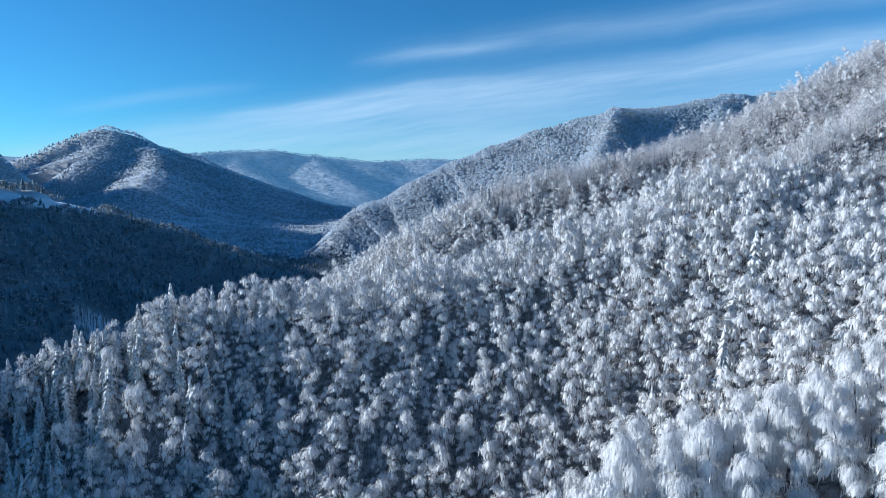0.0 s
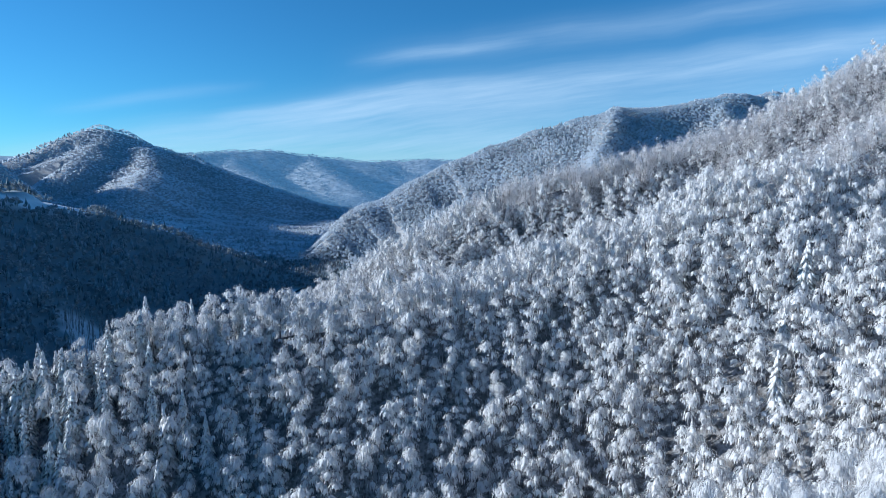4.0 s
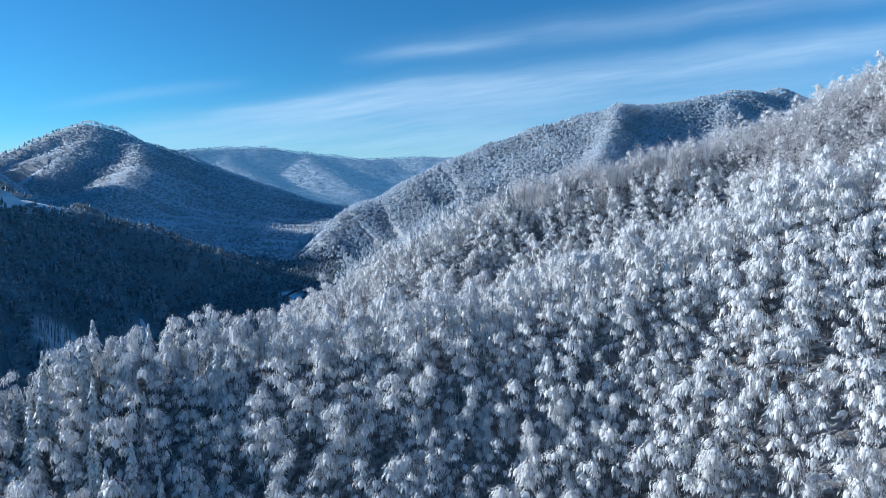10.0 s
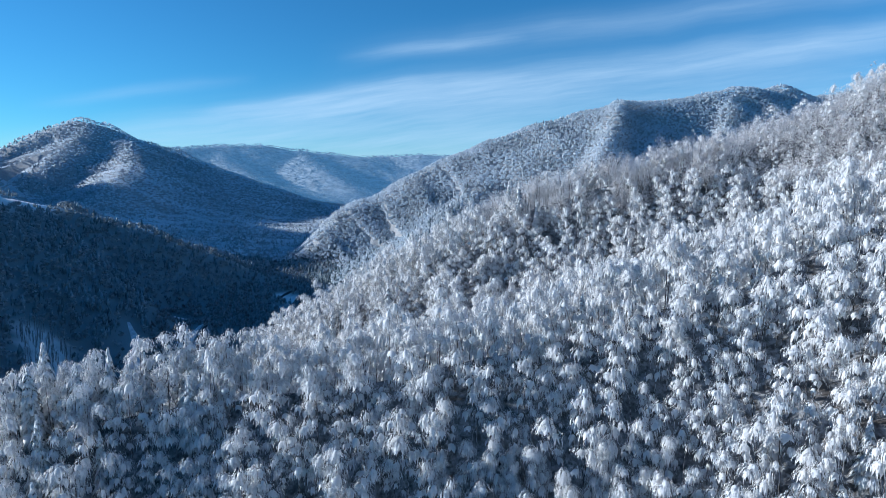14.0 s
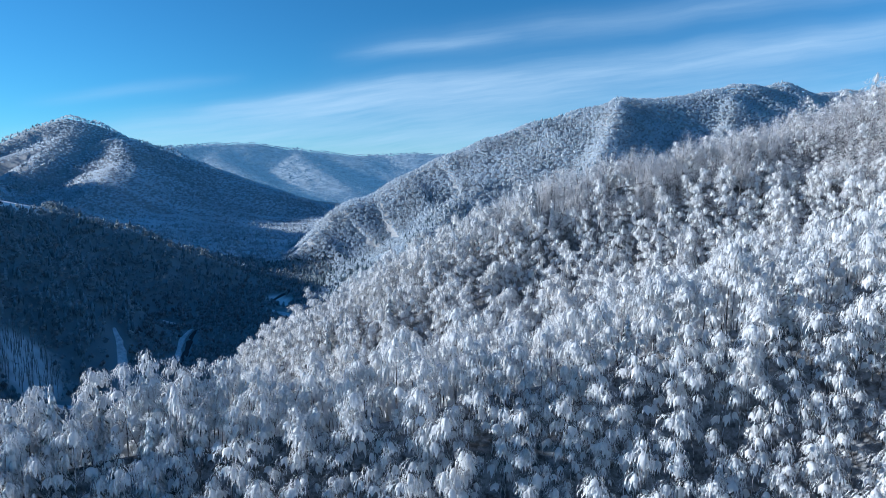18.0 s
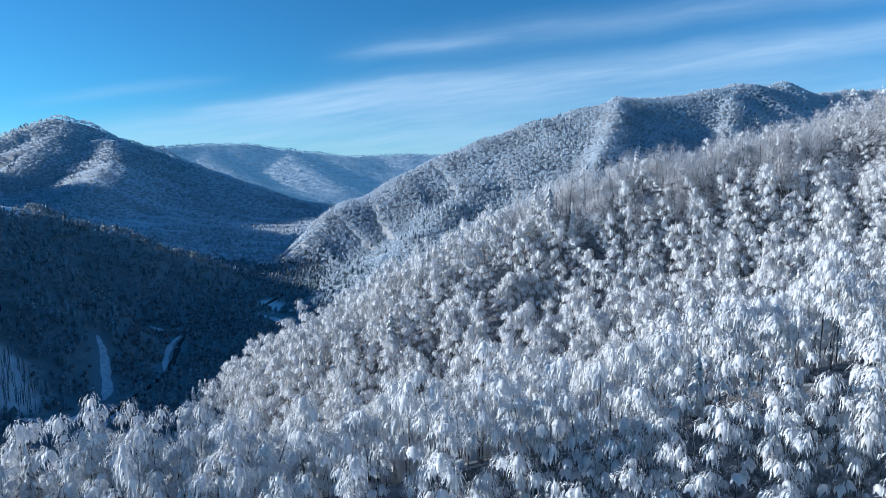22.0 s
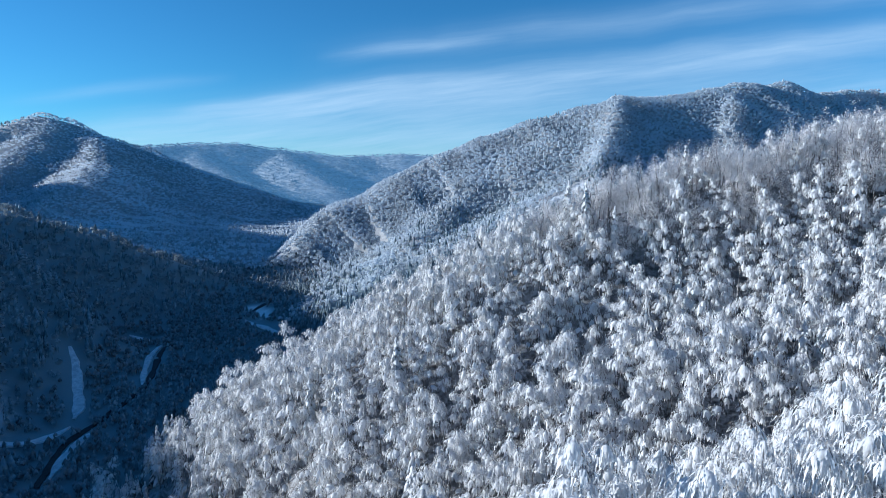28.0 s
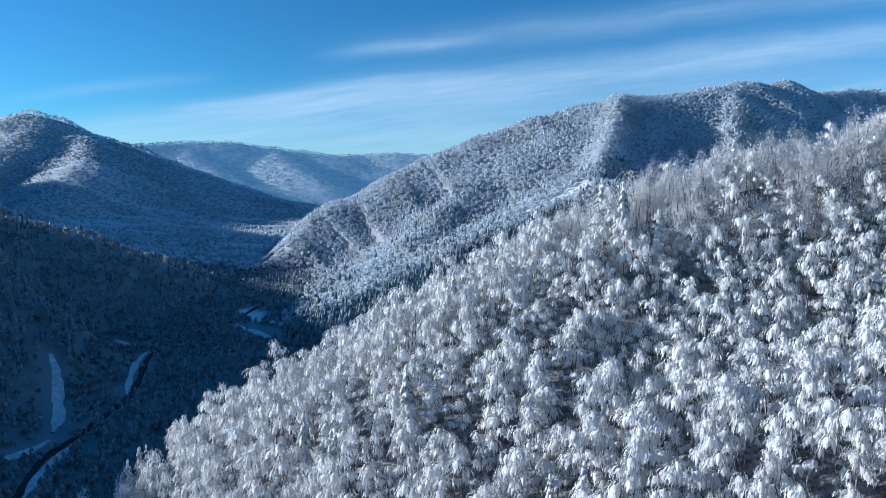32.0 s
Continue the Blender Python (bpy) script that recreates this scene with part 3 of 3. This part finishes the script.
def scatter(template, places, turns, sizes):
    """Many copies of one shape at places on the ground, as one pair of arrays."""
    v, f = template
    c, s = np.cos(turns), np.sin(turns)
    x = (v[None, :, 0] * c[:, None] - v[None, :, 1] * s[:, None]) * sizes[:, None, 0] + places[:, None, 0]
    y = (v[None, :, 0] * s[:, None] + v[None, :, 1] * c[:, None]) * sizes[:, None, 0] + places[:, None, 1]
    z = v[None, :, 2] * sizes[:, None, 1] + places[:, None, 2]
    faces = f[None] + (np.arange(len(places)) * len(v))[:, None, None]
    return np.stack([x, y, z], -1).reshape(-1, 3), faces.reshape(-1, 3)


def sow(rng, x0, x1, y0, y1, step, loose=0.55):
    """Jittered places over a rectangle of the plan."""
    xs, ys = np.meshgrid(np.arange(x0, x1, step), np.arange(y0, y1, step * 0.87))
    xs = xs + (np.arange(xs.shape[0]) % 2)[:, None] * step / 2
    p = np.stack([xs.ravel(), ys.ravel()], -1)
    return p + rng.uniform(-loose, loose, p.shape) * step


def open_ground(p):
    clear = np.zeros(len(p), bool)
    for ax, ay, bx, by, r in OPEN:
        d, _ = along(((ax, ay, 0), (bx, by, 0)), p[:, 0], p[:, 1])
        clear |= d < r
    return clear


def on_ground(p):
    return np.column_stack([p, height(p[:, 0], p[:, 1])])


def stuff(name, pieces, material, label, category):
    verts, faces, n = [], [], 0
    for v, f in pieces:
        verts.append(v)
        faces.append(f + n)
        n += len(v)
    ob = new(name, mesh_of(name, np.concatenate(verts), np.concatenate(faces), material, True))
    return tagged(ob, label, category, kind="stuff")


# ---- the near forest ----
rng = np.random.default_rng(7)
near = sow(rng, -190, 215, 45, 330, 3.4)
near = on_ground(near)
edge = 64 - 34 * (near[:, 1] < 200) + rng.uniform(-5, 5, len(near))
foot = (near[:, 2] <= edge) & (near[:, 2] > 30) & (near[:, 1] > 240) & (near[:, 0] > -150) & (rng.random(len(near)) < 0.34)
near = near[(near[:, 2] > edge) | foot]
at_foot = (near[:, 2] < 71) & (near[:, 1] > 240) & (rng.random(len(near)) < 0.42)
lot = rng.random(len(near))
patch = np.sin(near[:, 0] * 0.05 + 1.0) + np.sin(near[:, 1] * 0.06 + near[:, 0] * 0.03)
# the higher part of the slope carries frosted beeches, the lower birches
up = near[:, 2] - 0.12 * near[:, 0] + 2.0 * patch
is_beech = (up > 118 + 5 * (near[:, 1] < 205) + 7 * (lot - 0.5)) & (near[:, 0] > 5)
spruce_share = 0.02 + 0.85 * np.exp(-(((near[:, 0] + 100) / 30) ** 2 + ((near[:, 1] - 152) / 20) ** 2)) \
    + 0.22 * np.exp(-(((near[:, 0] + 90) / 25) ** 2 + ((near[:, 1] - 290) / 25) ** 2)) + 0.08 * np.exp(-(((near[:, 0] - 60) / 30) ** 2 + ((near[:, 1] - 215) / 20) ** 2))
spruce_share = spruce_share * (near[:, 0] < 78)
is_spruce = (rng.random(len(near)) < spruce_share) | at_foot
is_beech &= ~is_spruce
# the backs of the spurs and the ground behind the first one carry plainer trees
back = ((near[:, 1] > 182) & (near[:, 1] < 204) & (near[:, 0] < 0)) | (near[:, 1] > 306) & (near[:, 0] > -60) | (near[:, 1] < 58)
back |= (near[:, 0] > 0.8 * near[:, 1] + 12) | (near[:, 0] < -0.8 * near[:, 1] - 14)
is_plain = back & ~is_spruce
is_beech &= ~back
stands = ~is_beech | (rng.random(len(near)) < 0.7)
is_birch = (~is_beech | ~stands) & ~is_spruce & ~is_plain
is_beech &= stands
turns = rng.uniform(0, 6.28, len(near))
grow = rng.uniform(0.72, 1.26, len(near))
sizes = np.stack([grow * rng.uniform(0.78, 1.0, len(near)), grow], -1)
sizes[is_birch & ~stands] *= 0.78
sizes[is_spruce] *= rng.uniform(0.78, 1.02, (is_spruce.sum(), 1))
sizes[at_foot] *= 0.85
sizes[is_beech, 0] *= 1.3
# the trees that stand close under the flight are single things
close = (np.hypot((near[:, 0] - 12) / 1.6, near[:, 1] - 163) < 19) | (np.hypot((near[:, 0] - 48) / 1.9, near[:, 1] - 74) < 15)


def part(name, data, parent, label=""):
    ob = new(name, data)
    ob.parent = parent
    return tagged(ob, label)


MAT_BIRCH_NEAR = frosted("snowy_birch_sprays", SNOW, (0.39, 0.37, 0.355), (7.0, 7.0, 2.6), 0.05, 0.48, up=0.18, bump=0.15, size=0.1, island=0.6, thin=0.36)


def single(kind, seed):
    """One tree with its parts, built once."""
    root = new({"birch": "birch_tree", "beech": "beech_tree", "spruce": "spruce_tree"}[kind])
    root.empty_display_size = 1.0
    if kind == "spruce":
        trunk, tiers = spruce(seed, True)
        part("trunk", mesh_of("trunk", *trunk, MAT_BARK), root)
        for tier in tiers:
            part("bough_tier", mesh_of("bough_tier", *tier, MAT_SPRUCE, True), root)
        tagged(root, "dark green spruce with snow-laden drooping boughs on the slope", "spruce", "spruces on the slope")
    else:
        trunk, limbs, crown = birch(seed, True) if kind == "birch" else beech(seed, True)
        part("trunk", mesh_of("trunk", *trunk, MAT_BARK), root, "dark slender trunk")
        arms = [part("limb", mesh_of("limb", *limb, MAT_BARK), root) for limb in limbs]
        if kind == "beech":
            part("crown", mesh_of("crown", *crown, MAT_BEECH, True), root)
        else:
            # every third bough below the top hangs on its own limb
            for k, bough in enumerate(crown):
                held = arms[(k - 1) // 3] if k % 3 == 1 and (k - 1) // 3 < len(arms) else root
                part("bough", mesh_of("bough", *bough, MAT_BIRCH_NEAR, True), held)
        if kind == "birch":
            tagged(root, "birch bent under thick snow, drooping white boughs", "birch", "birches on the slope")
        else:
            tagged(root, "bare frosted beech with fine upright white twigs", "beech", "beeches on the slope")
    return root


MODELS = {"birch": 6, "beech": 4, "spruce": 4}
for kind, chosen in (("birch", is_birch), ("beech", is_beech), ("spruce", is_spruce)):
    here = np.flatnonzero(chosen & close)[:140]
    if kind == "spruce":
        here = np.flatnonzero(chosen & (near[:, 1] > 120) & (near[:, 1] < 300))[:150]
    if kind == "beech":
        here = np.flatnonzero(chosen & (near[:, 1] > 225) & (near[:, 0] < 95))[:110]
    models = [single(kind, 100 + 7 * k) for k in range(MODELS[kind])]
    used = set()
    for k, n in enumerate(here):
        m = Matrix.LocRotScale(Vector(near[n]), Euler((0, 0, turns[n])), (sizes[n][0], sizes[n][0], sizes[n][1]))
        if k < len(models):
            models[k].matrix_basis = m
        else:
            model = models[k % len(models)]
            twin = copy_thing(model, Matrix())
            twin.matrix_basis = m
    chosen[here] = False

low_birch, low_beech, low_spruce = [birch(300 + k, False) for k in range(7)], [beech(400 + k, False) for k in range(5)], [spruce(500 + k, False) for k in range(4)]
crowns, trunks, fans, cones = [], [], [], []
for kinds, chosen, into in ((low_birch, is_birch, crowns), (low_beech, is_beech, fans)):
    which = np.flatnonzero(chosen)
    for k, (trunk, _, crown) in enumerate(kinds):
        some = which[k::len(kinds)]
        into.append(scatter(crown, near[some], turns[some], sizes[some]))
        trunks.append(scatter(trunk, near[some], turns[some], sizes[some]))
which = np.flatnonzero(is_spruce)
for k, (trunk, tiers) in enumerate(low_spruce):
    some = which[k::4]
    cones.append(scatter(join_shapes(tiers), near[some], turns[some], sizes[some]))
    trunks.append(scatter(trunk, near[some], turns[some], sizes[some]))
which = np.flatnonzero(is_plain)
for k in range(3):
    some = which[k::3]
    crowns.append(scatter(far_round(800 + k, 6, 3), near[some], turns[some], sizes[some]))
stuff("birch_forest", crowns, MAT_BIRCH, "dense forest of birches bowed under fresh snow", "forest")
stuff("beech_forest", fans, MAT_BEECH, "frosted beech forest on the upper slope", "forest")
stuff("spruce_forest", cones, MAT_SPRUCE, "snowy spruces standing among the birches", "forest")
stuff("forest_trunks", trunks, MAT_BARK, "dark slender trunks of the forest trees", "tree trunks")


# ---- the far forest ----
def plant(name, spots, spruces, detail, label, mats=(MAT_FAR_SPRUCE, MAT_FAR_BROAD), tall=1.0, slim=1.0, even=0.65, crown=far_round):
    """Spruces and broadleaves over the spots; spruces: share of conifers, by spot."""
    spots = on_ground(spots[~open_ground(spots)])
    share = spruces(spots[:, 0], spots[:, 1], spots[:, 2])
    cone = rng.random(len(spots)) < share
    t, g = rng.uniform(0, 6.28, len(spots)), rng.uniform(even, 1.9 - even, (len(spots), 1)) * np.array([[slim, tall]])
    for mask, maker, mat, what in ((cone, far_cone, mats[0], "spruces"), (~cone, crown, mats[1], "broadleaf trees")):
        which, pieces = np.flatnonzero(mask), []
        if not len(which):
            continue
        for k in range(3):
            some = which[k::3]
            pieces.append(scatter(maker(700 + k, *detail), spots[some], t[some], g[some]))
        stuff(name, pieces, mat, f"{label}, {what}", "forest")


def clumps(x, y, size):
    return 0.5 + 0.25 * (np.sin(x / size + 1.3 * np.sin(y / size)) + np.sin(y / size * 0.8 + 2 + np.sin(x / size * 1.4)))


valley = np.concatenate([sow(rng, -620, -100, 60, 900, 4.9, 1.0), sow(rng, -100, 60, 30, 620, 4.9, 1.0)])
valley_z = height(valley[:, 0], valley[:, 1])
off = ~((valley[:, 0] > -190) & (valley[:, 1] < 330) & (valley_z > 60 - 30 * (valley[:, 1] < 200))) & ((valley[:, 0] < -60) | (valley[:, 1] < 330))
hill = (valley[:, 0] < -235) & (valley_z > 14 + 6 * np.sin(valley[:, 1] / 30)) | (valley[:, 1] < 420) & (valley[:, 0] < -215)
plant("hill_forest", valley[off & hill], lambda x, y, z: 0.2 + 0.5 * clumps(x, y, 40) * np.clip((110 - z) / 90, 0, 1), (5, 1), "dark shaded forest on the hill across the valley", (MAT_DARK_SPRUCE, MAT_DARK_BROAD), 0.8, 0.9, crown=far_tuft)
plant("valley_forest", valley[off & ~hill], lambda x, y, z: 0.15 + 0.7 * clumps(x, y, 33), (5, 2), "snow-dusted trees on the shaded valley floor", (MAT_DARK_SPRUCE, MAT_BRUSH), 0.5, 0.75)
behind = sow(rng, -200, 260, -140, 46, 5.0)
plant("slope_forest", behind, lambda x, y, z: 0.05 + 0 * x, (6, 2), "snowy forest on the slope behind", (MAT_SPRUCE, MAT_BIRCH))
basin = np.concatenate([sow(rng, -130, -60, 600, 900, 4.6, 1.2), sow(rng, -60, 330, 335, 900, 4.3, 1.2)])
# foot of the basin: only dark spruces, their colour also standing in for shade
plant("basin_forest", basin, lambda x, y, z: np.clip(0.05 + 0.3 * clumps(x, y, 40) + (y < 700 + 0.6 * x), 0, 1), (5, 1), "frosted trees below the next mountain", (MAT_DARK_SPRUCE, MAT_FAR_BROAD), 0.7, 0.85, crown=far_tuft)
right = sow(rng, -230, 900, 890, 1290, 4.0, 1.2)
right = np.concatenate([right, sow(rng, -140, 10, 860, 960, 4.4, 1.2)])
right = right[right[:, 1] < 1015 + 0.22 * right[:, 0] + 60]
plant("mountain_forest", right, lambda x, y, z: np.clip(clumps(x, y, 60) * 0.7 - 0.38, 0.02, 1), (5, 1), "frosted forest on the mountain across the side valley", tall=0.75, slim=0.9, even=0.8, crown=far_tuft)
peak = sow(rng, -1350, -150, 930, 1790, 6.6, 1.2)
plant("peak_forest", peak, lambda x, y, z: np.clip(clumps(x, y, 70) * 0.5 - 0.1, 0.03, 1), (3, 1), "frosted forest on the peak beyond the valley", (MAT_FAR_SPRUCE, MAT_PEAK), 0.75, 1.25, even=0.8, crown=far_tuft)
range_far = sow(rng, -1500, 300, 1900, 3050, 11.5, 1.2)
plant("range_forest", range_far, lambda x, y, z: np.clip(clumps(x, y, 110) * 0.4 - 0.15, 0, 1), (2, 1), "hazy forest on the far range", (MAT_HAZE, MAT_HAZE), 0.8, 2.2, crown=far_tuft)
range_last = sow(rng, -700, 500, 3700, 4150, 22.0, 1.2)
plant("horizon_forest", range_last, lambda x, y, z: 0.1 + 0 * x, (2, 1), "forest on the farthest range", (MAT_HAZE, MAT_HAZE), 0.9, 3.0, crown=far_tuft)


# ---- roads in the valley ----
def ribbon(name, line, wide, lift, thick, material, label, category):
    """A strip of road or bank laid over the ground along a line."""
    pts = []
    for (ax, ay), (bx, by) in zip(line, line[1:]):
        n = max(2, int(math.hypot(bx - ax, by - ay) / 3))
        pts += [(ax + (bx - ax) * k / n, ay + (by - ay) * k / n) for k in range(n)]
    pts.append(line[-1])
    pts = np.array(pts, float)
    for _ in range(12):
        pts[1:-1] = (pts[:-2] + 2 * pts[1:-1] + pts[2:]) / 4
    way = np.gradient(pts, axis=0)
    way /= np.linalg.norm(way, axis=1, keepdims=True)
    side = np.stack([way[:, 1], -way[:, 0]], -1)
    uneven = (wide * (0.85 + 0.18 * np.sin(pts[:, 1] * 0.21) + 0.1 * np.sin(pts[:, 1] * 0.57)))[:, None]
    if name != "road":
        # drifts run out to a point
        step = np.arange(len(pts))
        uneven = uneven * np.clip(np.minimum(step, len(pts) - 1 - step) / 5.0, 0.12, 1.0)[:, None] ** 0.7
    rows = [pts + side * uneven * k for k in (-0.5, -0.42, 0.42, 0.5)]
    z = height(pts[:, 0], pts[:, 1])
    verts = np.concatenate([np.column_stack([r, z + lift + (thick if k in (1, 2) else -0.6)]) for k, r in enumerate(rows)])
    n = len(pts)
    i = np.arange(n - 1)
    faces = np.concatenate([np.stack([k * n + i, (k + 1) * n + i, (k + 1) * n + i + 1, k * n + i + 1], -1) for k in range(3)])
    ob = new(name, mesh_of(name, verts, faces, material))
    return tagged(ob, label, category, kind="structure")


ribbon("road", [(-199, 402), (-203, 420), (-212, 448), (-207, 470), (-202, 500), (-201, 528), (-212, 565), (-219, 593), (-214, 620), (-200, 660), (-185, 690), (-168, 735), (-172, 800)], 5.0, 0.6, 0.05, MAT_ASPHALT, "dark cleared valley road between snow banks", "road")
ribbon("snow_bank", [(-202, 522), (-209, 540), (-217, 560), (-223, 582), (-223, 606)], 5.0, 0.5, 0.7, MAT_BANK, "ploughed snow bank beside the road", "snow bank")
ribbon("snow_strip", [(-260, 544), (-250, 532), (-243, 517), (-233, 503), (-225, 490), (-222, 477)], 9.0, 0.5, 0.3, MAT_BANK, "treeless strip of deep shaded snow", "snow strip")
ribbon("snow_strip", [(-219, 468), (-222, 455), (-228, 446), (-242, 442), (-256, 436)], 8.0, 0.5, 0.3, MAT_BANK, "treeless strip of deep shaded snow beside the road", "snow strip")
ribbon("snow_strip", [(-202, 465), (-205, 452), (-204, 438), (-201, 424), (-197, 410)], 6.5, 0.5, 0.3, MAT_BANK, "snow-covered verge below the valley road", "snow strip")
ribbon("snow_strip", [(-178, 684), (-164, 656), (-148, 634), (-126, 608)], 7.5, 0.5, 0.3, MAT_BANK, "open snow-covered clearing on the valley floor", "snow strip")
ribbon("snow_strip", [(-266, 643), (-252, 637), (-238, 629)], 7.0, 0.5, 0.3, MAT_BANK, "narrow snowy clearing between dark trees", "snow strip")

# ---- bare trunks on the open snow slope above the river bend ----
def bare_tree(seed):
    """A slender leafless tree: a straight stem and a few rising limbs."""
    rng2, shape = np.random.default_rng(seed), Shape()
    high = rng2.uniform(9, 12)
    tube(shape, [(0, 0, -0.5), (0.1, 0.05, high * 0.5), (0.2, 0.1, high)], (0.24, 0.18, 0.05), 5)
    for k in range(7):
        t, z = k * 2.4, high * rng2.uniform(0.5, 0.9)
        w = np.array([math.cos(t), math.sin(t), 0.0])
        tube(shape, [np.array([0.1, 0.05, z]), w * 0.9 + (0, 0, z + 1.0), w * 1.4 + (0, 0, z + 2.2)], (0.09, 0.06, 0.02), 3)
    return shape.done()


bare_spots = sow(rng, -302, -246, 434, 490, 3.7, 1.0)
bare_spots = bare_spots[along(((-282, 470, 0), (-262, 452, 0)), bare_spots[:, 0], bare_spots[:, 1])[0] < 15]
stems = [mesh_of("stem", *bare_tree(900 + k), MAT_BARK) for k in range(4)]
for k, (x, y, z) in enumerate(on_ground(bare_spots)):
    root = new("bare_tree")
    part("stem", stems[k % 4], root)
    root.matrix_basis = pose(x, y, z, 0, 0, 137 * k)
    tagged(root, "leafless dark tree standing on a shaded snow slope", "tree", "bare trees in the clearing")
